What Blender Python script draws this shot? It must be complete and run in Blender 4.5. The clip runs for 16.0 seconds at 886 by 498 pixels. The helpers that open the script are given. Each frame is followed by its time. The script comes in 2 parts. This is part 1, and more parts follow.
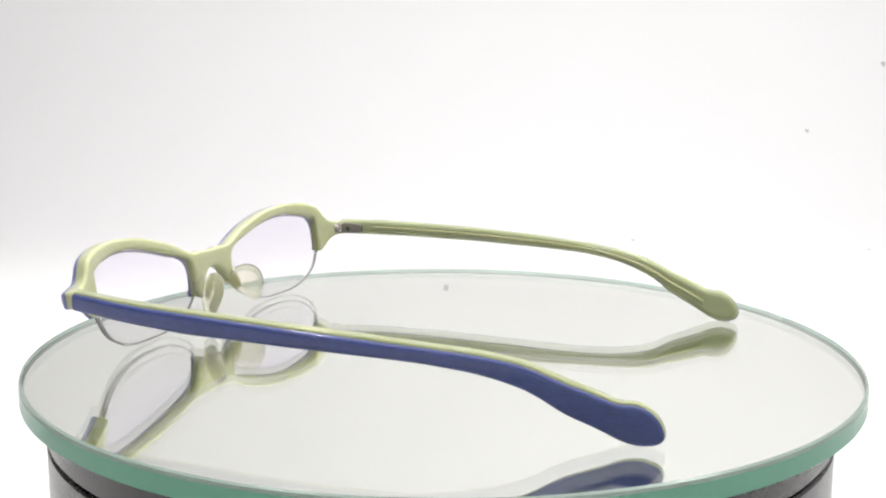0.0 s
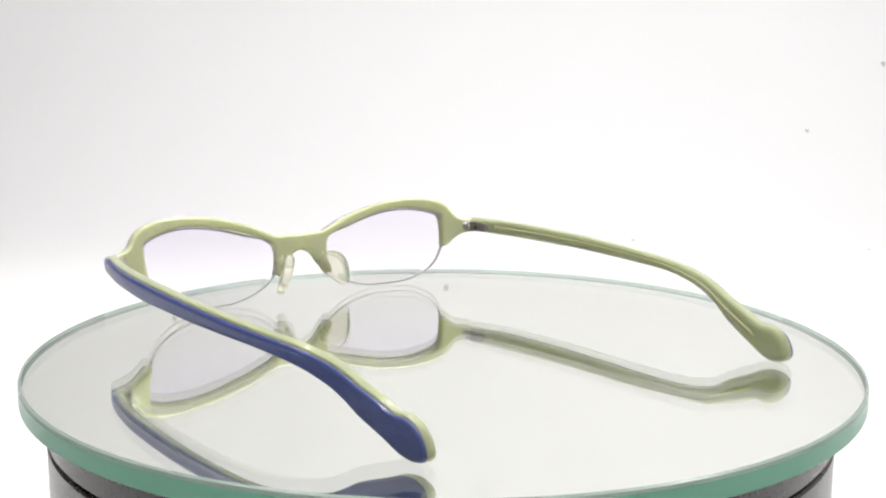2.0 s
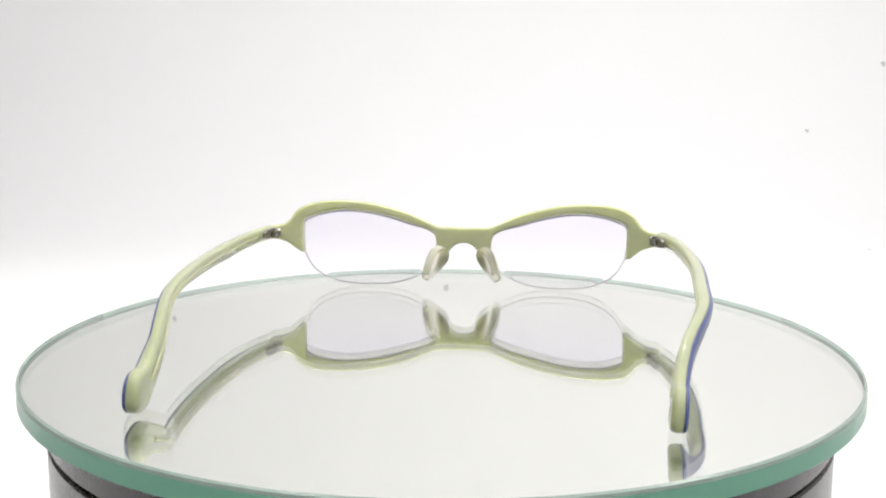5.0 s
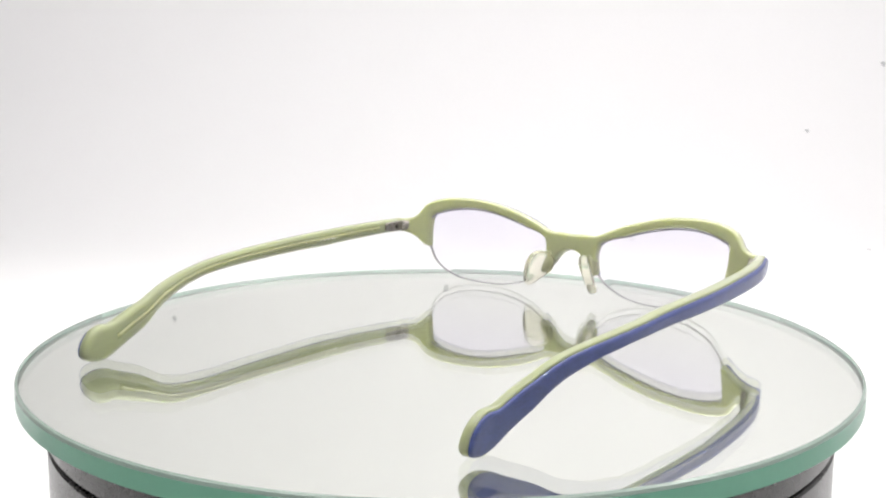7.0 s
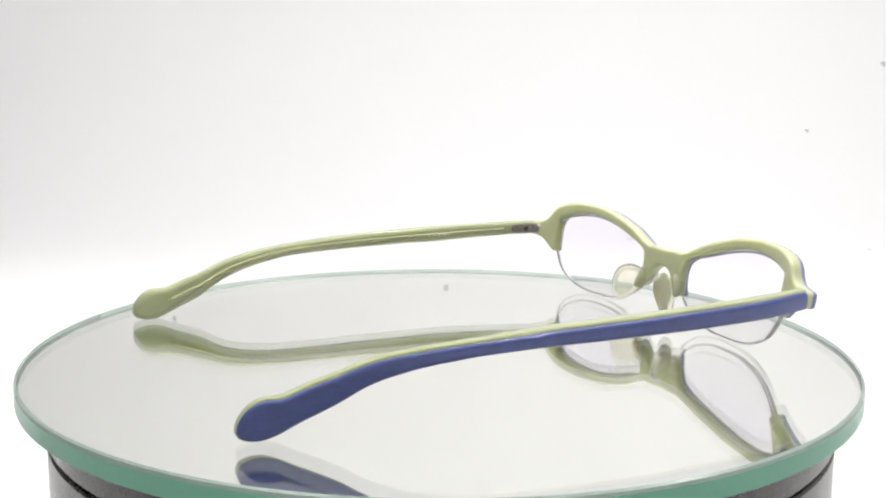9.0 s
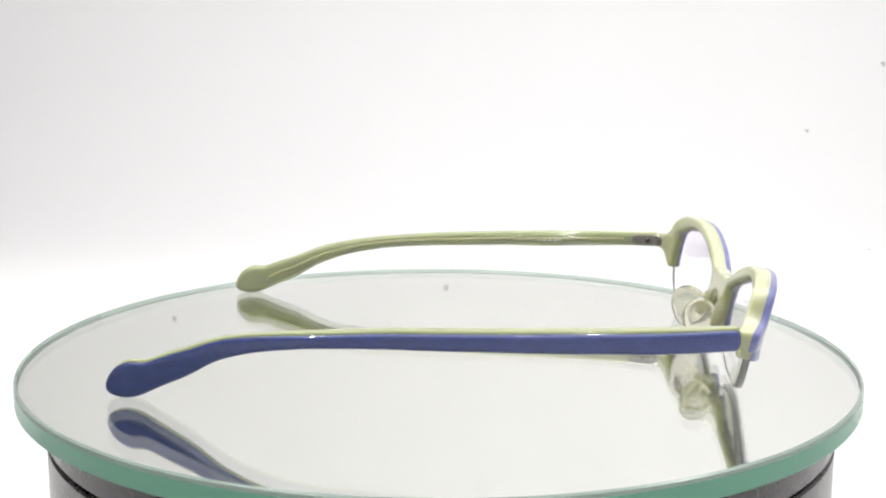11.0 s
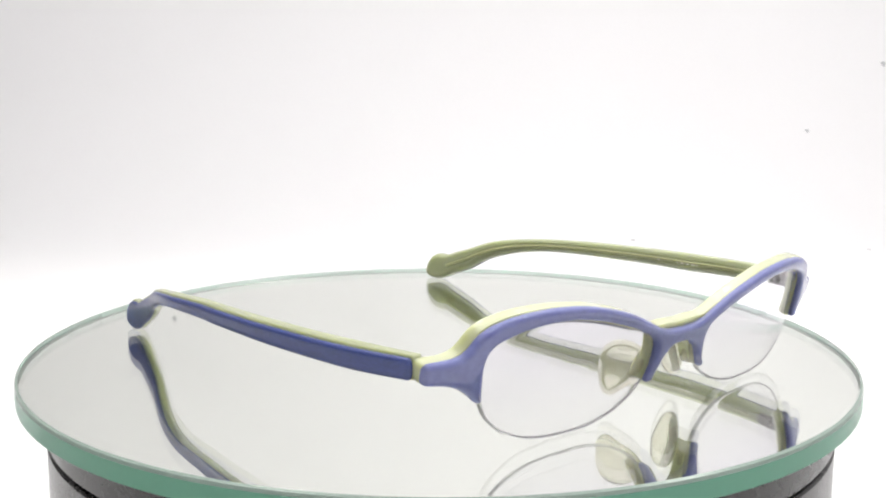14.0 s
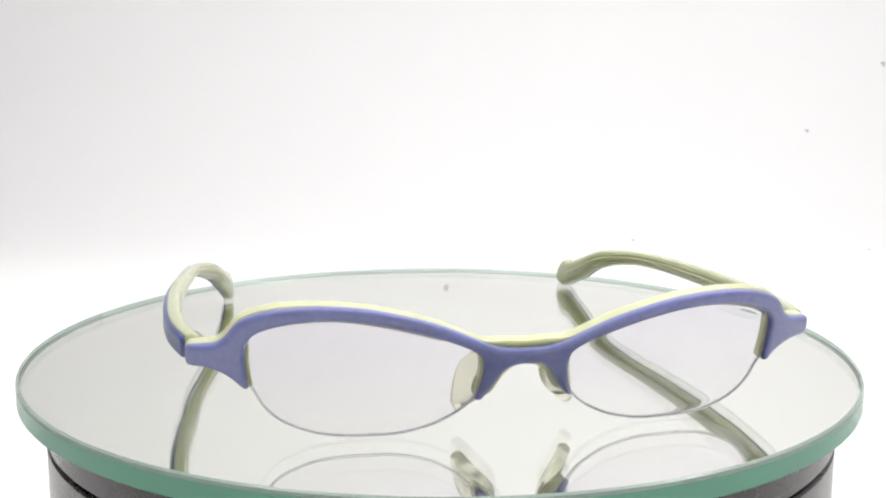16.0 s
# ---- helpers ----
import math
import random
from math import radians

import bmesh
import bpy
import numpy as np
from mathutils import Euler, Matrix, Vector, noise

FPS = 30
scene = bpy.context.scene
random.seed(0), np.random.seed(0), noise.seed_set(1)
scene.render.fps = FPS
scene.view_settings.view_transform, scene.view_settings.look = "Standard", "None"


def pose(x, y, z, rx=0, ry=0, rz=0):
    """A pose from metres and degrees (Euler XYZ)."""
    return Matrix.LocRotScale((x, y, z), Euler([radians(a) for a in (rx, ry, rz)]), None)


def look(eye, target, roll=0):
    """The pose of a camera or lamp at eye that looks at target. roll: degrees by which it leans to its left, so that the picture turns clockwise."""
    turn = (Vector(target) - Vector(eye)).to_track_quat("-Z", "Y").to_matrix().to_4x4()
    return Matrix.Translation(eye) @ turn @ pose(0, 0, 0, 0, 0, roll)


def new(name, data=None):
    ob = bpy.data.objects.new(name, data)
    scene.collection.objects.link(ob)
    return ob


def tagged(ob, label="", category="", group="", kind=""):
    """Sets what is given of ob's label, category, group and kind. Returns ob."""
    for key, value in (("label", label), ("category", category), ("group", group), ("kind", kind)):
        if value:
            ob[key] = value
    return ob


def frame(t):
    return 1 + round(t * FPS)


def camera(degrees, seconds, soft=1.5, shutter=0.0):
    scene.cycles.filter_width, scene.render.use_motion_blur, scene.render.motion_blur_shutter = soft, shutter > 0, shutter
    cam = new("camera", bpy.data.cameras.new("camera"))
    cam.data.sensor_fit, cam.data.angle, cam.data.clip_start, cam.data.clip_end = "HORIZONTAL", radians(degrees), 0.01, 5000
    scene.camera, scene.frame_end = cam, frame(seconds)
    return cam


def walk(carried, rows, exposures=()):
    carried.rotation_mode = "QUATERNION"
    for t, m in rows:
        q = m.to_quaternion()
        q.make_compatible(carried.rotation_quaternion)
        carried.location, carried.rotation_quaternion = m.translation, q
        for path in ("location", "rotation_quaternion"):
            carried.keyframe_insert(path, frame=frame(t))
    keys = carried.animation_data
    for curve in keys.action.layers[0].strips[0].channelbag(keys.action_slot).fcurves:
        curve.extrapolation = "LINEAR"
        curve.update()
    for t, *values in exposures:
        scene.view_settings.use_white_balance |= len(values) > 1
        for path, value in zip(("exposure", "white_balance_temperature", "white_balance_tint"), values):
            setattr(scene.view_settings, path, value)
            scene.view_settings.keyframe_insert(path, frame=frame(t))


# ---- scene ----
from mathutils.geometry import tessellate_polygon

# camera: stands still on a tripod in front of the turntable; the disc's top is z = 0
cam = camera(45.723, 16.0, soft=2.2)
EYE = (0.0, -0.28433, 0.07397)
AIM = (EYE[0] + 0.000962 * 0.98606, EYE[1] + 0.98606, EYE[2] - 0.16636)
walk(cam, [(0.0, look(EYE, AIM, 0.303)), (16.0, look(EYE, AIM, 0.303))])

# ---- light: bounce walls and fill lamps added out of view, and small lamps ----
world = bpy.data.worlds.new("studio")
scene.world = world
world.use_nodes = True
world.node_tree.nodes["Background"].inputs[0].default_value = (1.0, 0.985, 0.98, 1)
world.node_tree.nodes["Background"].inputs[1].default_value = 0.25
scene.view_settings.exposure = 0.02


def area(name, eye, target, size_x, size_y, watts, colour=(1, 1, 1)):
    data = bpy.data.lights.new(name, "AREA")
    data.shape, data.size, data.size_y, data.energy, data.color = "RECTANGLE" if size_x > 0.1 else "ELLIPSE", size_x, size_y, watts, colour
    ob = new(name, data)
    ob.matrix_world = look(eye, target)
    return ob


# weak fill added overhead; no soft box is known there
area("overhead_fill", (0.12, 0.02, 0.86), (0.06, 0.02, 0.0), 0.75, 0.65, 0.7, (1.0, 0.995, 0.985))
# two fills added out of view to brighten the backdrop and its mirror image
area("backdrop_fill", (0.62, 0.15, 0.68), (0.22, 0.95, 0.86), 0.6, 0.6, 3.3, (1.0, 0.985, 0.99))
area("backdrop_fill", (-0.62, 0.15, 0.68), (-0.2, 0.95, 0.86), 0.5, 0.5, 1.1, (1.0, 0.985, 0.99))
for k in range(6):
    turn = radians(20 + 60 * k)
    area("bulb", (0.05 + 0.34 * math.cos(turn), 0.02 + 0.30 * math.sin(turn), 0.56), (0, 0, 0), 0.022, 0.022, 1.1, (1.0, 0.985, 0.96))


# ---- materials ----
def material(name, colour, rough=0.4, metal=0.0, transmission=0.0, ior=1.5, subsurface=0.0, radius=(1, 1, 1), scale=0.002,
             coat=0.0, vary=0.06, grain=600.0, bump=0.0, patch=60.0, rough_vary=0.0, along=1.0):
    m = bpy.data.materials.new(name)
    m.use_nodes = True
    nt = m.node_tree
    b = nt.nodes["Principled BSDF"]
    b.inputs["Roughness"].default_value = rough
    b.inputs["Metallic"].default_value = metal
    b.inputs["Transmission Weight"].default_value = transmission
    b.inputs["IOR"].default_value = ior
    b.inputs["Coat Weight"].default_value = coat
    b.inputs["Coat Roughness"].default_value = 0.018
    b.inputs["Specular IOR Level"].default_value = 0.2 if coat == 1.0 else 0.5
    b.inputs["Coat IOR"].default_value = 1.65
    if subsurface:
        b.inputs["Subsurface Weight"].default_value = subsurface
        b.inputs["Subsurface Radius"].default_value = radius
        b.inputs["Subsurface Scale"].default_value = scale
    b.inputs["Base Color"].default_value = (*colour, 1)
    tc = nt.nodes.new("ShaderNodeTexCoord")
    if vary or rough_vary:
        stretch = nt.nodes.new("ShaderNodeMapping")
        stretch.inputs["Scale"].default_value = (1, along, 1)
        nt.links.new(tc.outputs["Object"], stretch.inputs["Vector"])
        big, fine = nt.nodes.new("ShaderNodeTexNoise"), nt.nodes.new("ShaderNodeTexNoise")
        big.inputs["Scale"].default_value, fine.inputs["Scale"].default_value = patch, grain
        big.inputs["Detail"].default_value, fine.inputs["Detail"].default_value = 3, 4
        add = nt.nodes.new("ShaderNodeMath")
        add.operation = "ADD"
        for k, n in enumerate((big, fine)):
            nt.links.new(stretch.outputs["Vector"], n.inputs["Vector"])
            nt.links.new(n.outputs["Fac"], add.inputs[k])
        ramp = nt.nodes.new("ShaderNodeMapRange")
        ramp.inputs["From Min"].default_value, ramp.inputs["From Max"].default_value = 0.6, 1.4
        ramp.inputs["To Min"].default_value, ramp.inputs["To Max"].default_value = 1 - vary, 1 + vary
        nt.links.new(add.outputs[0], ramp.inputs["Value"])
        mul = nt.nodes.new("ShaderNodeVectorMath")
        mul.operation = "SCALE"
        mul.inputs[0].default_value = colour
        nt.links.new(ramp.outputs[0], mul.inputs["Scale"])
        nt.links.new(mul.outputs[0], b.inputs["Base Color"])
        if rough_vary:
            rr = nt.nodes.new("ShaderNodeMapRange")
            rr.inputs["From Min"].default_value, rr.inputs["From Max"].default_value = 0.6, 1.4
            rr.inputs["To Min"].default_value, rr.inputs["To Max"].default_value = max(0, rough - rough_vary), rough + rough_vary
            nt.links.new(add.outputs[0], rr.inputs["Value"])
            nt.links.new(rr.outputs[0], b.inputs["Roughness"])
        if bump:
            bp = nt.nodes.new("ShaderNodeBump")
            bp.inputs["Strength"].default_value, bp.inputs["Distance"].default_value = bump, 0.0002
            nt.links.new(fine.outputs["Fac"], bp.inputs["Height"])
            nt.links.new(bp.outputs[0], b.inputs["Normal"])
    return m


BLUE_FRONT = material("periwinkle_acetate", (0.146, 0.164, 0.365), 0.42, subsurface=0.6, radius=(0.7, 0.75, 1.0), scale=0.0014, coat=1.0, vary=0.16, grain=700, patch=130)
BLUE_TEMPLE = material("navy_acetate", (0.034, 0.054, 0.205), 0.45, coat=0.45, vary=0.22, grain=2600, patch=700, bump=0.02, along=0.35)
GREEN = material("lime_acetate", (0.45, 0.475, 0.275), 0.42, transmission=0.08, ior=1.4, subsurface=1.0, radius=(1.0, 1.0, 0.65), scale=0.004, coat=1.0, vary=0.07, grain=500, patch=110)
GREEN_TEMPLE = material("olive_lime_acetate", (0.46, 0.505, 0.285), 0.42, transmission=0.35, ior=1.4, subsurface=1.0, radius=(1.0, 1.0, 0.7), scale=0.003, coat=1.0, vary=0.08, grain=700, patch=160, along=0.3)
CLEAR = material("clear_acetate", (0.95, 0.94, 0.80), 0.05, transmission=0.9, ior=1.38, vary=0.02)
MILKY = material("milky_lime_acetate", (0.80, 0.81, 0.55), 0.12, transmission=0.6, ior=1.4, subsurface=0.9, radius=(1, 1, 0.7), scale=0.003, coat=1.0, vary=0.04)


def lens_material():
    """Thin tinted lens with little reflection, deeper lilac towards the top."""
    m = material("lilac_lens", (0.9, 0.9, 0.9), 0.0, transmission=1.0, ior=1.2, vary=0.0)
    nt = m.node_tree
    mix, place, split, grade = (nt.nodes.new(k) for k in ("ShaderNodeMix", "ShaderNodeTexCoord", "ShaderNodeSeparateXYZ", "ShaderNodeMapRange"))
    mix.data_type = "RGBA"
    mix.inputs[6].default_value, mix.inputs[7].default_value = (0.95, 0.945, 0.962, 1), (0.91, 0.885, 0.972, 1)
    grade.inputs["From Min"].default_value, grade.inputs["From Max"].default_value = 0.004, 0.026
    for a, b in ((place.outputs["Object"], split.inputs[0]), (split.outputs["Z"], grade.inputs["Value"]), (grade.outputs[0], mix.inputs[0]),
                 (mix.outputs[2], nt.nodes["Principled BSDF"].inputs["Base Color"])):
        nt.links.new(a, b)
    return m


LENS = lens_material()
LENS_EDGE = material("ground_lens_edge", (0.82, 0.82, 0.84), 0.3, transmission=0.8, ior=1.5, vary=0.08, grain=2000)
CORD = material("lens_edge_cord", (0.95, 0.95, 0.96), 0.2, transmission=0.75, ior=1.2, vary=0.05)
STEEL = material("hinge_steel", (0.30, 0.28, 0.26), 0.32, metal=1.0, vary=0.2, grain=3000, patch=500, rough_vary=0.1)
SCREW = material("screw_steel", (0.09, 0.08, 0.075), 0.35, metal=1.0, vary=0.2, grain=3000)
GROOVE = material("grey_lens_groove", (0.42, 0.42, 0.50), 0.25, transmission=0.3, ior=1.4, vary=0.1, grain=2000)
CORE = material("temple_core", (0.52, 0.53, 0.28), 0.25, coat=0.6, vary=0.1, grain=900)
CORE_EDGE = material("core_outline", (0.29, 0.32, 0.13), 0.3, coat=0.6, vary=0.1, grain=900)
PRINT = material("white_print", (0.82, 0.83, 0.74), 0.4, vary=0.03)
GLASS_TOP = material("clear_glass", (0.988, 1.0, 0.97), 0.0, transmission=1.0, ior=1.52, vary=0.0)
GLASS_EDGE = material("green_polished_glass_edge", (0.20, 0.53, 0.37), 0.15, transmission=0.0, ior=1.52, vary=0.06, grain=900, patch=40)
CHAMFER = material("ground_chamfer", (0.33, 0.42, 0.37), 0.2, transmission=0.3, ior=1.52, vary=0.08, grain=900, patch=50)
edge_tree = GLASS_EDGE.node_tree
edge_mix, edge_clear = edge_tree.nodes.new("ShaderNodeMixShader"), edge_tree.nodes.new("ShaderNodeBsdfRefraction")
edge_mix.inputs[0].default_value = 0.42
edge_clear.inputs["Color"].default_value = (0.82, 0.91, 0.87, 1)
edge_clear.inputs["Roughness"].default_value = 0.55
edge_clear.inputs["IOR"].default_value = 1.08
edge_tree.links.new(edge_tree.nodes["Principled BSDF"].outputs[0], edge_mix.inputs[1])
edge_tree.links.new(edge_clear.outputs[0], edge_mix.inputs[2])
edge_tree.links.new(edge_mix.outputs[0], edge_tree.nodes["Material Output"].inputs["Surface"])
SILVER = material("silvering", (0.985, 1.0, 0.968), 0.0, metal=1.0, vary=0.0)
BLACK = material("black_plastic", (0.012, 0.011, 0.011), 0.28, vary=0.2, grain=1200, patch=40, rough_vary=0.06)
PAPER = material("white_backdrop_paper", (0.86, 0.855, 0.86), 0.85, vary=0.012, grain=400, patch=4, bump=0.05)
GREY = material("grey_bounce_wall", (0.3, 0.295, 0.29), 0.85, vary=0.04, grain=400, patch=4)
SENSOR_SPOT = material("sensor_dust_grey", (0.55, 0.55, 0.56), 0.9, vary=0.1)


# ---- mesh helpers ----
def part(name, bm, mat, parent=None, label="", smooth=True, closed=True):
    me = bpy.data.meshes.new(name)
    if closed:
        bmesh.ops.recalc_face_normals(bm, faces=bm.faces)
    bm.to_mesh(me)
    bm.free()
    for m in (mat if isinstance(mat, (list, tuple)) else (mat,)):
        me.materials.append(m)
    if smooth:
        me.polygons.foreach_set("use_smooth", [True] * len(me.polygons))
    ob = new(name, me)
    ob.parent = parent
    return tagged(ob, label)


def spline(points, step=0.7, closed=False):
    """A Catmull-Rom curve through points, evenly resampled."""
    pts = [np.array(p, float) for p in points]
    n, out = len(pts), []
    for i in range(n if closed else n - 1):
        if closed:
            p0, p1, p2, p3 = pts[i - 1], pts[i], pts[(i + 1) % n], pts[(i + 2) % n]
        else:
            p0, p1, p2, p3 = pts[max(i - 1, 0)], pts[i], pts[i + 1], pts[min(i + 2, n - 1)]
        k = max(2, int(np.linalg.norm(p2 - p1) / step * 3))
        for u in np.arange(k) / k:
            out.append(0.5 * (2 * p1 + (p2 - p0) * u + (2 * p0 - 5 * p1 + 4 * p2 - p3) * u * u + (3 * p1 - p0 - 3 * p2 + p3) * u ** 3))
    if not closed:
        out.append(pts[-1])
    out = np.array(out)
    loop = np.vstack([out, out[:1]]) if closed else out
    run = np.concatenate([[0], np.cumsum(np.linalg.norm(np.diff(loop, axis=0), axis=1))])
    m = max(4, int(run[-1] / step))
    at = np.linspace(0, run[-1], m + 1)
    if closed:
        at = at[:-1]
    return np.stack([np.interp(at, run, loop[:, k]) for k in range(loop.shape[1])], 1)


def soften(loop, times=2):
    for _ in range(times):
        loop = 0.5 * loop + 0.25 * (np.roll(loop, 1, 0) + np.roll(loop, -1, 0))
    return loop


def slab(loop, d0, d1, r0, r1, place, segments=4):
    """A plate: a closed outline (u, v) from depth d0 to d1, its rims rounded by r0 and r1; place(u, v, d) gives the point in mm."""
    loop = np.array(loop)
    area2 = np.sum(loop[:, 0] * np.roll(loop[:, 1], -1) - np.roll(loop[:, 0], -1) * loop[:, 1])
    if area2 < 0:
        loop = loop[::-1]
    tan = np.roll(loop, -1, 0) - np.roll(loop, 1, 0)
    tan /= np.linalg.norm(tan, axis=1)[:, None] + 1e-9
    inward = np.stack([-tan[:, 1], tan[:, 0]], 1)
    levels = []
    for k in range(segments + 1):
        a = math.pi / 2 * k / segments
        levels.append((r0 * (1 - math.sin(a)), d0 + r0 * (1 - math.cos(a))))
    for k in range(segments + 1):
        a = math.pi / 2 * (1 - k / segments)
        levels.append((r1 * (1 - math.sin(a)), d1 - r1 * (1 - math.cos(a))))
    bm = bmesh.new()
    rings = []
    for inset, d in levels:
        flat = loop + inward * inset
        rings.append([bm.verts.new((u, v, d)) for u, v in flat])
    n = len(loop)
    for a, b in zip(rings, rings[1:]):
        for i in range(n):
            bm.faces.new((a[i], a[(i + 1) % n], b[(i + 1) % n], b[i]))
    # the sides are cut into short triangles while the plate is still flat, then it is bent into place
    for ring, inset, d, up in ((rings[0], levels[0][0], d0, -1), (rings[-1], levels[-1][0], d1, 1)):
        flat = loop + inward * inset
        cap = []
        for tri in tessellate_polygon([[Vector((u, v, 0)) for u, v in flat]]):
            vs = [ring[i] for i in tri]
            if len(set(vs)) == 3:
                turn = (vs[1].co - vs[0].co).cross(vs[2].co - vs[0].co).z
                vs = vs if turn * up >= 0 else vs[::-1]
                if bm.faces.get(vs) is None:
                    cap.append(bm.faces.new(vs))
        bm.normal_update()
        chosen = set(cap)
        inside = {e for f in cap for e in f.edges if len(e.link_faces) == 2 and all(g in chosen for g in e.link_faces)}
        bmesh.ops.beautify_fill(bm, faces=cap, edges=list(inside), method="AREA")
    # points inside the caps let them bend smoothly
    for d in (d0, d1):
        cap = {f for f in bm.faces if all(abs(v.co.z - d) < 1e-6 for v in f.verts)}
        inside = [e for e in bm.edges if len(e.link_faces) == 2 and all(g in cap for g in e.link_faces) and e.calc_length() > 0.9]
        bmesh.ops.subdivide_edges(bm, edges=inside, cuts=3, use_grid_fill=True)
        cap = [f for f in bm.faces if all(abs(v.co.z - d) < 1e-6 for v in f.verts) and len(f.verts) > 3]
        bmesh.ops.triangulate(bm, faces=cap)
    for v in bm.verts:
        v.co = Vector(place(*v.co)) * 0.001
    return bm


def tube(points, radius, sides=10, close=True):
    """A round rod along points in mm."""
    pts = [Vector(p) for p in points]
    bm = bmesh.new()
    rings = []
    for i, p in enumerate(pts):
        t = (pts[min(i + 1, len(pts) - 1)] - pts[max(i - 1, 0)]).normalized()
        side = t.cross(Vector((0.3, 1, 0.1))).normalized()
        up = side.cross(t)
        r = radius[i] if isinstance(radius, (list, tuple)) else radius
        rings.append([bm.verts.new((p + (side * math.cos(a) + up * math.sin(a)) * r) * 0.001) for a in np.linspace(0, 2 * math.pi, sides, endpoint=False)])
    for a, b in zip(rings, rings[1:]):
        for i in range(sides):
            bm.faces.new((a[i], a[(i + 1) % sides], b[(i + 1) % sides], b[i]))
    if close:
        bm.faces.new(rings[0][::-1])
        bm.faces.new(rings[-1])
    return bm


def lathe(profile, sides=160):
    """A turned body: profile of (radius, z) in mm, from the top's middle outwards and down."""
    bm = bmesh.new()
    rings = []
    for r, z in profile:
        if r == 0:
            rings.append([bm.verts.new((0, 0, z * 0.001))])
        else:
            rings.append([bm.verts.new((r * 0.001 * math.cos(a), r * 0.001 * math.sin(a), z * 0.001)) for a in np.linspace(0, 2 * math.pi, sides, endpoint=False)])
    for a, b in zip(rings, rings[1:]):
        for i in range(sides):
            j = (i + 1) % sides
            bm.faces.new(list(dict.fromkeys([b[i % len(b)], b[j % len(b)], a[j % len(a)], a[i % len(a)]])))
    bm.normal_update()
    for e in bm.edges:
        if len(e.link_faces) == 2 and e.calc_face_angle() > radians(25):
            e.smooth = False
    return bm


def rounded_box(sx, sy, sz, bevel, at=(0, 0, 0), turn=None):
    bm = bmesh.new()
    bmesh.ops.create_cube(bm, size=1)
    bmesh.ops.scale(bm, vec=(sx * 0.001, sy * 0.001, sz * 0.001), verts=bm.verts)
    bmesh.ops.bevel(bm, geom=bm.edges[:], offset=bevel * 0.001, segments=3, affect="EDGES")
    m = Matrix.Translation(Vector(at) * 0.001) @ (turn or Matrix.Identity(4))
    bmesh.ops.transform(bm, matrix=m, verts=bm.verts)
    return bm


# ---- the backdrop: a curved white sweep; unseen bounce walls added above, beside and behind ----
def make_backdrop():
    bm = bmesh.new()
    arc = np.linspace(0, math.pi / 2, 40)
    rows = [(-1.0, -0.075), (-0.2, -0.075)] + [(0.6 + 0.35 * math.sin(a), 0.275 - 0.35 * math.cos(a)) for a in arc] + [(0.95, 1.0)]
    rows += [(0.953, 1.0)] + [(0.6 + 0.353 * math.sin(a), 0.275 - 0.353 * math.cos(a)) for a in arc[::-1]] + [(-1.0, -0.078)]
    lines = [[bm.verts.new((x, y, z)) for y, z in rows] for x in (-1.1, -0.4, 0.4, 1.1)]
    n = len(rows)
    for a, b in zip(lines, lines[1:]):
        for i in range(n):
            bm.faces.new((a[i], a[(i + 1) % n], b[(i + 1) % n], b[i]))
    bm.normal_update()
    for e in bm.edges:
        if len(e.link_faces) == 2 and e.calc_face_angle() > radians(25):
            e.smooth = False
    ob = part("backdrop", bm, PAPER)
    tagged(ob, "seamless white paper sweep curving up behind the turntable", "backdrop", kind="structure")


def make_bounce_walls():
    # unseen walls that bounce light in; the west one is grey to darken reflections
    for name, size, at in (("wall_west", (0.01, 2.0, 1.1), (-1.11, -0.03, 0.47)), ("wall_east", (0.01, 2.0, 1.1), (1.11, -0.03, 0.47)),
                           ("wall_south", (2.2, 0.01, 1.1), (0, -1.02, 0.47)), ("ceiling", (2.3, 2.1, 0.01), (0, -0.03, 1.02))):
        bm = bmesh.new()
        bmesh.ops.create_cube(bm, size=1)
        bmesh.ops.scale(bm, vec=size, verts=bm.verts)
        bmesh.ops.translate(bm, vec=at, verts=bm.verts)
        if name == "wall_west":
            tagged(part(name, bm, GREY, smooth=False), "unseen grey wall added to darken side reflections", "wall", kind="structure")
        else:
            tagged(part(name, bm, PAPER, smooth=False), "unseen white panel added to bounce light onto the set", "wall", kind="structure")


def make_sensor_spot(x, turn, size):
    """A small grey spot put on the sweep's curve, at that angle of the bend, standing in for sensor dust."""
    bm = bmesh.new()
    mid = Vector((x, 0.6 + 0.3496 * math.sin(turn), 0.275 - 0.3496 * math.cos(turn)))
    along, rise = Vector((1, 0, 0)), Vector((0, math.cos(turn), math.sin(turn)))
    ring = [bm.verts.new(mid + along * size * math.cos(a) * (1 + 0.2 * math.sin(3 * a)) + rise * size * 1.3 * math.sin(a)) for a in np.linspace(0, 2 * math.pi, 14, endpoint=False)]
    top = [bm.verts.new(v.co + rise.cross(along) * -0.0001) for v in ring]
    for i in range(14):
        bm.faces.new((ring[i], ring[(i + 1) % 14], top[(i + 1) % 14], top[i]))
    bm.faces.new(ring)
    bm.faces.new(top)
    tagged(part("fleck", bm, SENSOR_SPOT, smooth=False), "small pale grey spot standing in for dust on the camera sensor", "fleck", "flecks on the backdrop")


make_backdrop()
make_bounce_walls()
# dust on the camera sensor, stood in for by spots on the sweep
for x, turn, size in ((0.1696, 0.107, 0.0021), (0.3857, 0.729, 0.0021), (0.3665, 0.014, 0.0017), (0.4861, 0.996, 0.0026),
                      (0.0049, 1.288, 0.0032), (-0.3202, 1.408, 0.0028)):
    make_sensor_spot(x, turn, size)

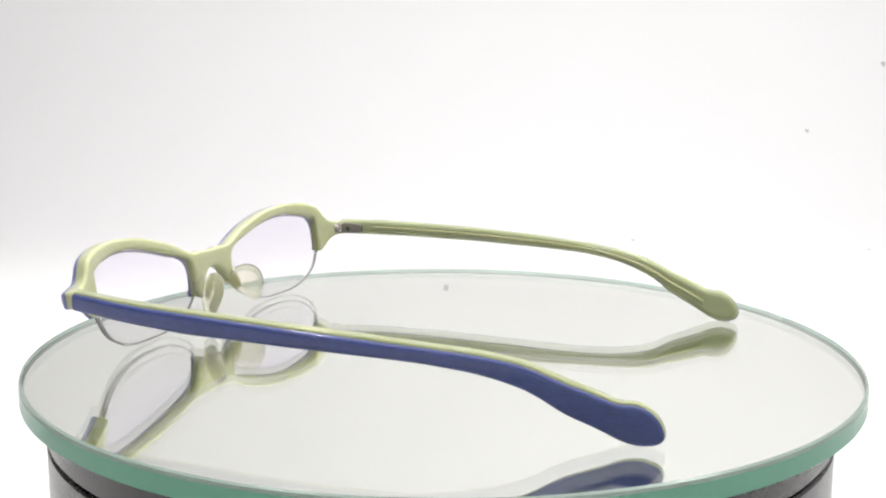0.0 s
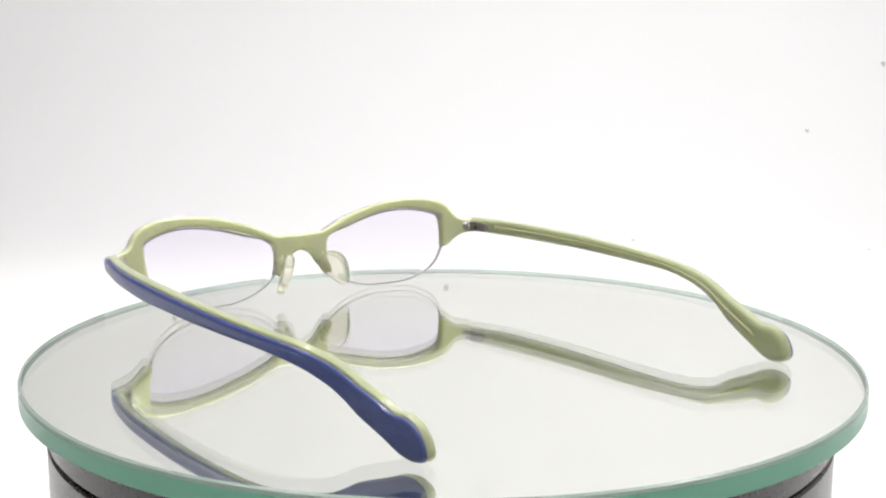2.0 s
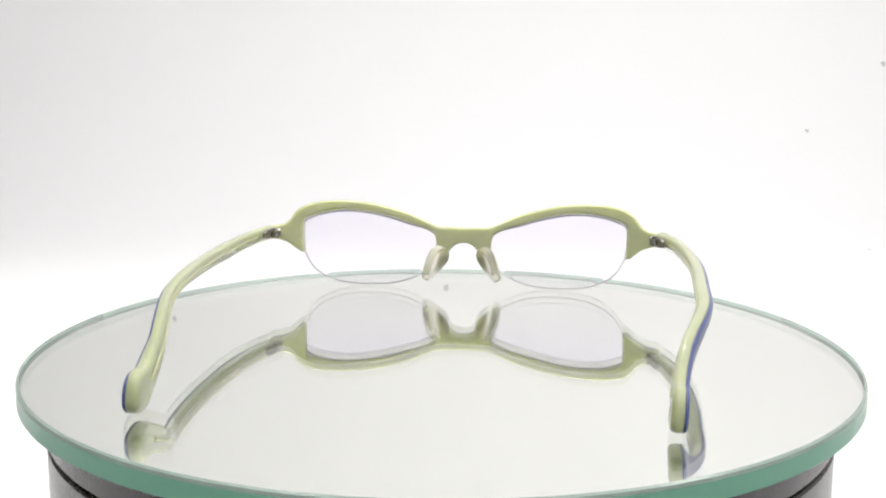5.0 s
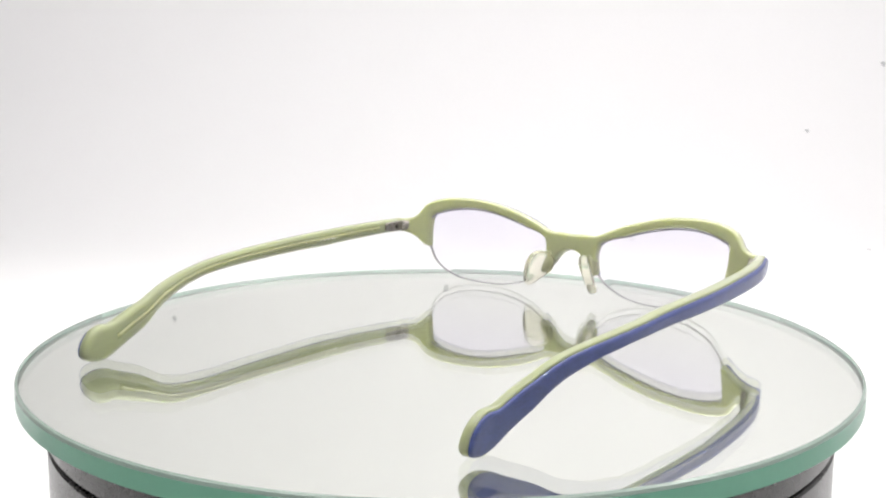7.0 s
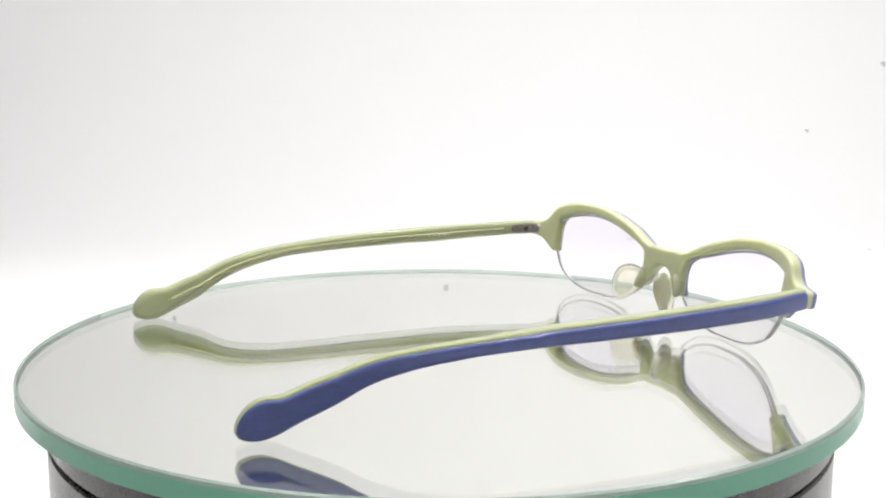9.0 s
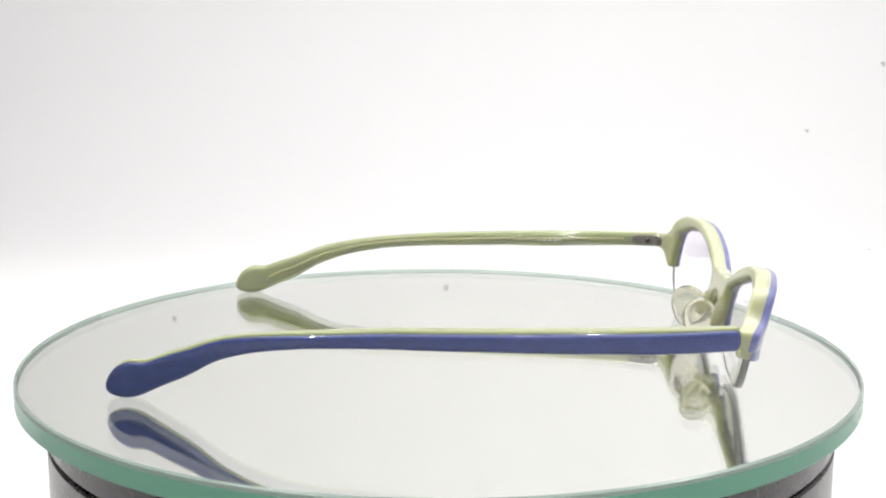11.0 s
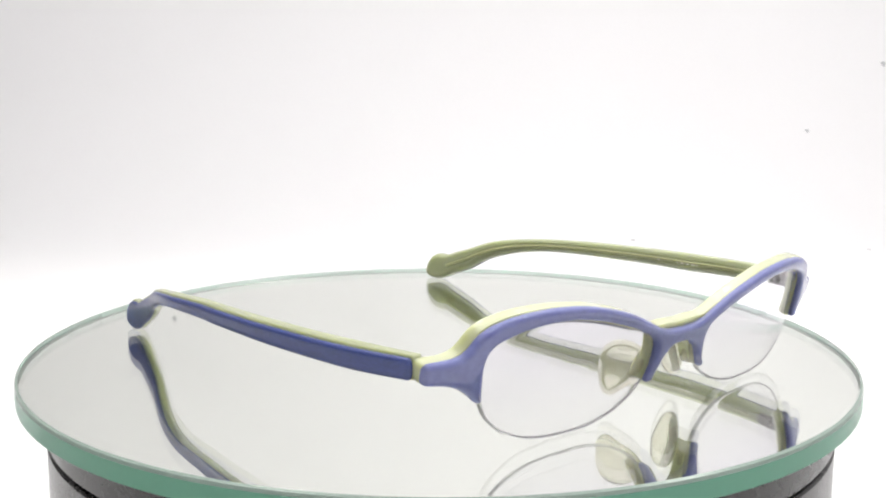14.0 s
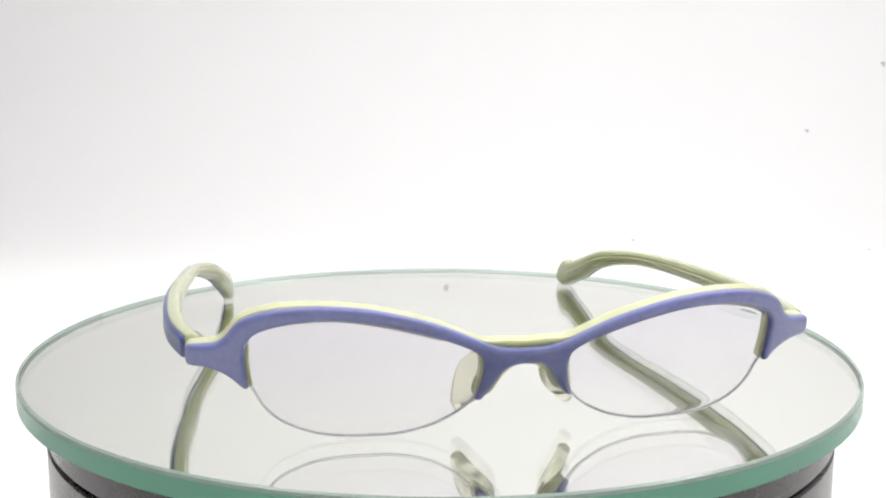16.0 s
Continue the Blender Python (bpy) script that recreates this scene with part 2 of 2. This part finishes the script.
# ---- turntable ----
THICK = 5.4


def make_turntable():
    root = tagged(new("turntable"), "round glossy black display turntable standing on white paper", "turntable")
    root.location = (0, 0, -0.075)
    lift = 75.0
    base = [(0, 0), (103.2, 0), (104, 0.8), (104, lift - 16.6), (103.4, lift - 16.1), (101.8, lift - 16.1), (101.8, lift - 15.0), (0, lift - 15.0)]
    part("base", lathe(base), BLACK, root)
    plate = [(0, lift - 15.3), (103.2, lift - 15.3), (104, lift - 14.7), (104, lift - THICK - 0.8), (103.3, lift - THICK - 0.05), (0, lift - THICK - 0.05)]
    platter = part("platter", lathe(plate), BLACK, root, "rotating black top plate")
    return platter


def make_disc():
    root = tagged(new("mirror_disc"), "thick round mirror glass with green polished edge, lying on turntable", "glass disc")
    r = 110.2
    part("top_surface", lathe([(0, 0), (60, 0), (r - 0.9, 0)], 256), GLASS_TOP, root, closed=False)
    part("silvering", lathe([(r - 0.4, -THICK), (60, -THICK), (0, -THICK)], 256), SILVER, root, "mirror silvering", closed=False)
    part("upper_chamfer", lathe([(r - 0.9, 0), (r - 0.25, -0.3), (r, -1.0)], 256), CHAMFER, root, "narrow dark grey-green chamfer", closed=False)
    part("edge", lathe([(r, -1.0), (r, -THICK + 0.35), (r - 0.4, -THICK)], 256), GLASS_EDGE, root, "sea green glass edge", closed=False)
    return root


# ---- eyeglasses: x to the wearer's right, y forward, z up, millimetres from the frame's middle ----
TOP = [(0, 18.6), (5, 18.9), (8.8, 20.0), (13.5, 22.2), (19, 24.5), (26.5, 26.7), (32.5, 28.0), (39, 28.7), (44, 28.8), (50, 28.3), (54.5, 27.2),
       (57.2, 25.9), (58.7, 24.36), (59.9, 22.51), (61.8, 21.16), (64.5, 20.73), (67.3, 20.43)]
END = [(67.9, 19.7), (67.9, 17.4), (67.5, 16.22), (64.0, 15.9), (60.7, 14.71), (58.4, 13.0), (56.7, 11.31), (55.7, 11.52)]
INNER = [(56.0, 13.44), (56.3, 16.5), (56.3, 19.9), (55.2, 22.5), (52.5, 24.0), (48, 25.25), (42, 25.95), (36, 25.7), (30, 24.7), (24.5, 23.3),
         (18.5, 21.45), (14, 19.7), (10.8, 18.1), (9.2, 16.4), (8.9, 13.65), (9.5, 10.14), (10.4, 8.12)]
NOSE = [(10.1, 7.28), (9.1, 7.7), (7.4, 9.93), (5.9, 12.48), (4.2, 14.29), (2.8, 15.0), (0, 15.3)]
RIM = [(55.6, 12.2), (54.4, 10.1), (52.6, 6.9), (49.2, 3.9), (43.3, 1.4), (37, 0.5), (31.5, 0.4), (26, 0.55), (20, 1.8), (16.8, 3.1), (13.3, 5.0), (10.4, 7.8)]


def on_front(u, v, d):
    """A point of the front at width u and height v, d in front of its outer face, which wraps round and leans forward at the top."""
    return (u, 80.3 + 0.21 * (v - 18.3) - 0.0007 * u * u - 2.8e-7 * u ** 4 + d, v - 0.18 * d)


def front_outline(grow=0.0):
    """The outline of a layer; grow: how much broader its tabs beside the lens are."""
    tab = [(u - grow, v) if 54 < u < 57 and v < 21 else (u, v) for u, v in END + INNER]
    top, nose = TOP, NOSE
    if grow:
        # the back layer stands higher and deeper at the bridge and has stouter legs
        top = [(u, v + 1.3 * min(max((9.5 - u) / 4.0, 0), 1) + 0.3 * min(max((u - 40) / 12, 0), 1) * min(max((63 - u) / 4, 0), 1)) for u, v in TOP]
        nose = [(max(u - 0.9, 0), v - 0.5) if v > 9 else (u, v) for u, v in NOSE]
        tab = [(u + 0.6, v) if u < 10 else (u, v - 0.4 * min(max((v - 19.5) / 2, 0), 1)) if 10 < u < 54 else (u, v) for u, v in tab]
    half = top + tab + nose
    right = spline(half, 0.5)
    left = right[-2:0:-1] * (-1, 1)
    return soften(np.vstack([right, left]), 3)


def lens_outline(side):
    loop = spline(INNER[1:-1] + RIM[::-1], 0.5, closed=True)
    mid = loop.mean(0)
    return soften(mid + (loop - mid) * 1.012, 2) * (side, 1)


def make_lens(parent, side):
    loop = lens_outline(side)
    mid = np.array((side * 32.8, 13.0))
    bm = bmesh.new()
    shells = []
    scales = (1.0, 0.985, 0.9, 0.75, 0.55, 0.3)
    for depth in (-2.9, -1.3):
        rings = []
        for k in scales:
            flat = mid + (loop - mid) * k
            ring = []
            for u, v in flat:
                q = ((u - mid[0]) / 24) ** 2 + ((v - mid[1]) / 24) ** 2
                d = depth + 0.9 * (1 - q) - (0.05 * (1 if depth > -2 else -1) if k == 1.0 else 0)
                ring.append(bm.verts.new(Vector(on_front(u, v, d - 0.5)) * 0.001))
            rings.append(ring)
        n = len(loop)
        for a, b in zip(rings, rings[1:]):
            for i in range(n):
                bm.faces.new((a[i], a[(i + 1) % n], b[(i + 1) % n], b[i]))
        c = bm.verts.new(Vector(on_front(mid[0], mid[1], depth + 0.9 - 0.5)) * 0.001)
        for i in range(n):
            bm.faces.new((rings[-1][i], rings[-1][(i + 1) % n], c))
        shells.append(rings[0])
    n = len(loop)
    for i in range(n):
        bm.faces.new((shells[0][i], shells[0][(i + 1) % n], shells[1][(i + 1) % n], shells[1][i])).material_index = 1
    lens = part("lens", bm, (LENS, LENS_EDGE), parent, "pale lilac tinted lens")
    rim = spline([(side * u, v) for u, v in RIM], 0.7)
    path = []
    for u, v in rim:
        q = ((u - mid[0]) / 24) ** 2 + ((v - mid[1]) / 24) ** 2
        path.append(on_front(u, v - 0.08, -2.1 + 0.9 * (1 - q) - 0.5))
    groove = spline([(side * u, v) for u, v in INNER[1:-2]], 0.7)
    line = []
    for u, v in groove:
        q = ((u - mid[0]) / 24) ** 2 + ((v - mid[1]) / 24) ** 2
        line.append(on_front(u, v - 0.75 * min(max((v - 19.5) / 2, 0), 1), -3.0 + 0.9 * (1 - q) - 0.5))
    part("groove", tube(line, 0.26, 8), GROOVE, lens, "thin grey groove line over the lens")
    part("rim_cord", tube(path, 0.31, 10), CORD, lens, "thin grey nylon cord under the lens")


SIDE_Y = [-78, -66, -58, -52, -48, -40, -30, -20, -5, 10, 25, 40, 50, 58, 64, 70]
SIDE_X = [60.3, 61.0, 61.8, 62.7, 63.4, 65.6, 68.5, 70.7, 72.3, 73.1, 73.2, 72.7, 71.8, 70.6, 69.4, 68.1]
OVER = [(67.7, 21.85), (60, 21.75), (51.4, 21.55), (40.2, 21.35), (28.8, 21.15), (17.1, 20.85), (5.2, 20.45), (-7.4, 19.95), (-20.5, 19.15),
        (-27.6, 18.55), (-35, 17.65), (-41.8, 16.35), (-45.9, 15.05), (-50.8, 13.11), (-55, 11.69), (-58.5, 10.4), (-61, 9.4), (-62.8, 9.05),
        (-65, 9.2), (-67, 8.6), (-69, 7.2), (-70.6, 5.0), (-71.3, 2.9)]
UNDER = [(-70.9, 1.4), (-69.3, 0.5), (-66.6, 0.1), (-63.2, 0.9), (-58.9, 3.1), (-51.1, 6.9), (-46.1, 9.9), (-42, 11.8), (-35.1, 13.9), (-27.8, 15.2),
         (-20.5, 16.0), (-7.4, 16.5), (5.1, 16.7), (17.1, 16.9), (28.8, 16.9), (40.3, 17.0), (51.6, 17.0), (60, 17.1), (67.7, 17.2)]
SX = spline(list(zip(SIDE_Y, SIDE_X)), 1.0)


def make_temple(parent, side):
    """An arm in two layers: navy outside, lime inside, with the hinge on its inner face."""
    loop = np.vstack([spline(OVER, 0.6)[:-1], spline(OVER[-1:] + UNDER, 0.6)])
    # square the front end
    loop = soften(loop, 1)

    def outer(u, v, d):
        high = np.interp(u, [p[0] for p in OVER][::-1], [p[1] for p in OVER][::-1])
        low = np.interp(u, [p[0] for p in UNDER], [p[1] for p in UNDER])
        under = min(max((high - v) / (high - low + 0.01), 0), 1)
        # the wearer's left arm reaches a little further back
        y = u - (1.3 if side > 0 else 3.0) * min(max((20 - u) / 90, 0), 1)
        # towards its end the arm cants, its upper edge outwards, and grows thinner
        cant = min(max((-12 - u) / 34, 0), 1)
        x = np.interp(u, SX[:, 0], SX[:, 1]) + d * (1 - 0.12 * cant) - 0.09 * cant * ((high + low) / 2 - v)
        # the arms are bent by hand: the right one bows out a little more before its end
        x += (0.8 if side > 0 else -0.4) * max(0, math.cos(min(max((u + 34) / 30, -1), 1) * math.pi / 2)) ** 2
        x += 0.7 * min(max((u + 5) / 25, 0), 1) * min(max((69 - u) / 14, 0), 1) if side > 0 else 0.0
        x -= (0.3 if side < 0 else 0.9) * min(max((-38 - u) / 26, 0), 1)
        # neither arm is quite like the other: the left one is deeper below, the right one's inner layer stands higher
        w = min(max((u + 68) / 16, 0), 1)
        deep = min(max(-d / 4.2, 0), 1)
        if side < 0:
            v += w * (-(1.4 - 0.9 * min(max((u - 32) / 26, 0), 1)) * under - 0.6 * (1 - under) * (1 - deep))
        else:
            v += w * ((0.4 + 0.5 * min(max((u + 30) / 25, 0), 1)) * min(max((70 - u) / 18, 0), 1) * (1 - under) * deep - 0.3 * under)
        return (side * x, y, v - 0.06 * d * under * w)

    # the navy layer ends a little below the lime one's upper edge
    mid = np.array([(np.interp(u, [p[0] for p in OVER][::-1], [p[1] for p in OVER][::-1]) + np.interp(u, [p[0] for p in UNDER], [p[1] for p in UNDER])) / 2 for u in loop[:, 0]])
    lower = loop.copy()
    lower[:, 1] -= 0.5 * np.clip((loop[:, 1] - mid) / 1.2, 0, 1) * np.clip((loop[:, 0] + 71.5) / 6, 0, 1)
    temple = part("temple", slab(loop, -4.2, -0.95, 1.75, 0.45, outer, 8), GREEN_TEMPLE, parent, "slim arm, lime green inside and navy blue outside")
    part("outer_layer", slab(soften(lower, 1), -0.95, 0.0, 0.12, 0.8, outer, 6), BLUE_TEMPLE, temple, "navy blue outer layer")
    # the reinforcing core shows as a darker line along the inner face
    ys = np.linspace(56, -61, 66)
    zs = [np.interp(y, [p[0] for p in OVER][::-1], [p[1] for p in OVER][::-1]) * 0.5 + np.interp(y, [p[0] for p in UNDER], [p[1] for p in UNDER]) * 0.5 for y in ys]
    part("core_wire", tube([outer(y, z, -4.0) for y, z in zip(ys, zs)], 0.42, 8), CORE, temple, "pale metal core seen inside the arm")
    for rise in (0.62, -0.62):
        part("core_line", tube([outer(y, z + rise, -4.08) for y, z in zip(ys, zs)], 0.2, 8), CORE_EDGE, temple, "darker outline of the core")
    if side < 0:
        # worn white print on the inner face, too small to read
        for y, wide in ((20.5, 0.7), (27.6, 0.5), (29.0, 1.1), (31.0, 0.9), (32.8, 1.3), (34.6, 0.5)):
            bar = [(y, 18.5), (y + wide, 18.5), (y + wide, 19.0), (y, 19.0)]
            bm = slab(soften(spline(bar, 0.15, closed=True), 1), -4.28, -4.15, 0.02, 0.02, outer, 2)
            part("print_mark", bm, PRINT, temple, "worn white print")
    return temple


def make_hinge(parent, side):
    def inner(u, v, d):
        return (side * (np.interp(u, SX[:, 0], SX[:, 1]) - 4.3 - d), u, v)

    plate = spline([(59.2, 17.9), (58.7, 19.1), (59.2, 20.4), (62, 20.8), (65.9, 20.8), (66.2, 19.1), (65.9, 17.5), (62, 17.5)], 0.3, closed=True)
    hinge = part("hinge", slab(plate, -0.4, 0.55, 0.1, 0.25, inner), STEEL, parent, "small steel hinge plate")
    part("front_leaf", rounded_box(1.8, 5.4, 3.0, 0.3, (side * 63.4, 69.3, 19.1), pose(0, 0, 0, 0, 0, side * 12)), STEEL, hinge)
    for z in (17.95, 19.1, 20.25):
        part("knuckle", tube([(side * 64.3, 66.7, z - 0.52), (side * 64.3, 66.7, z + 0.52)], 0.95, 14), STEEL, hinge)
    p = inner(63.6, 19.1, 0.45), inner(63.6, 19.1, 0.75)
    part("screw", tube(p, 0.85, 14), SCREW, hinge, "dark round screw head")


def make_nose_pad(parent, side):
    """A translucent lime fin grows backwards from the frame's leg and carries a clear rounded pad."""
    rows = [(6.9, 78.0, 12.9, 1.7, 4.3), (7.3, 76.4, 12.4, 2.3, 4.2), (7.9, 74.8, 11.8, 2.2, 3.9), (8.5, 73.4, 11.3, 1.5, 3.5), (9.0, 72.4, 11.0, 0.5, 2.6)]
    path = spline(rows, 0.6)
    bm = bmesh.new()
    rings = []
    for x, y, z, thin, tall in path:
        ring = []
        for a in np.linspace(0, 2 * math.pi, 20, endpoint=False):
            c, s = math.cos(a), math.sin(a)
            lean = 0.33 * tall * s
            ring.append(bm.verts.new(Vector((side * (x - lean + thin * c), y + 0.25 * tall * s, z + tall * s)) * 0.001))
        rings.append(ring)
    for a, b in zip(rings, rings[1:]):
        for i in range(20):
            bm.faces.new((a[i], a[(i + 1) % 20], b[(i + 1) % 20], b[i]))
    bm.faces.new(rings[0])
    bm.faces.new(rings[-1])
    fin = part("nose_web", bm, MILKY, parent, "translucent lime web behind the nose")
    # the pad: a rounded drop, narrow at its foot
    drop = soften(spline([(0.6, 6.2), (3.8, 5.6), (6.0, 3.6), (6.2, 0.4), (4.4, -2.4), (1.6, -4.8), (-1.0, -6.5), (-2.9, -5.4), (-3.9, -2.2), (-4.1, 1.4), (-2.6, 4.8)], 0.4, closed=True), 3)
    turn = Matrix.Translation(Vector((side * 10.6, 68.9, 9.7))) @ pose(0, 0, 0, 0, -side * 19, side * 28)

    def on_pad(u, v, d):
        return turn @ Vector((side * (d - 0.03 * u * u), u, v))

    part("nose_pad", slab(drop, -2.3, 0.7, 1.35, 1.2, on_pad, 6), CLEAR, fin, "clear plastic nose pad")


def make_eyeglasses():
    root = tagged(new("eyeglasses"), "half-rim eyeglasses, periwinkle front, lime back, standing open on the mirror", "eyeglasses")
    out = front_outline()
    part("frame_front", slab(out, -1.7, 0.0, 0.1, 1.1, on_front, 6), BLUE_FRONT, root, "glossy periwinkle blue front layer")
    part("frame_back", slab(front_outline(0.8), -5.1, -1.7, 1.0, 0.1, on_front, 6), GREEN, root, "translucent lime green back layer")
    for side in (1, -1):
        make_lens(root, side)
        make_temple(root, side)
        make_hinge(root, side)
        make_nose_pad(root, side)
    return root


platter = make_turntable()
disc = make_disc()
glasses = make_eyeglasses()


# ---- motion: the plate turns clockwise, seen from above ----
def turned(t):
    return -52.2255 - 14.66412 * (t - 8) - 0.003787 * (t - 8) ** 2


def motions():
    times = [k * 0.5 for k in range(33)]
    walk(glasses, [(t, pose(0, 0, 0, 0, 0, turned(t) + 1.968) @ pose(-0.0008, 0, 0)) for t in times])
    walk(disc, [(t, pose(0, 0, 0, 0, 0, turned(t)) @ pose(0.000226, -0.000581, 0)) for t in times])
    walk(platter, [(t, pose(0, 0, 0, 0, 0, turned(t))) for t in times])


motions()
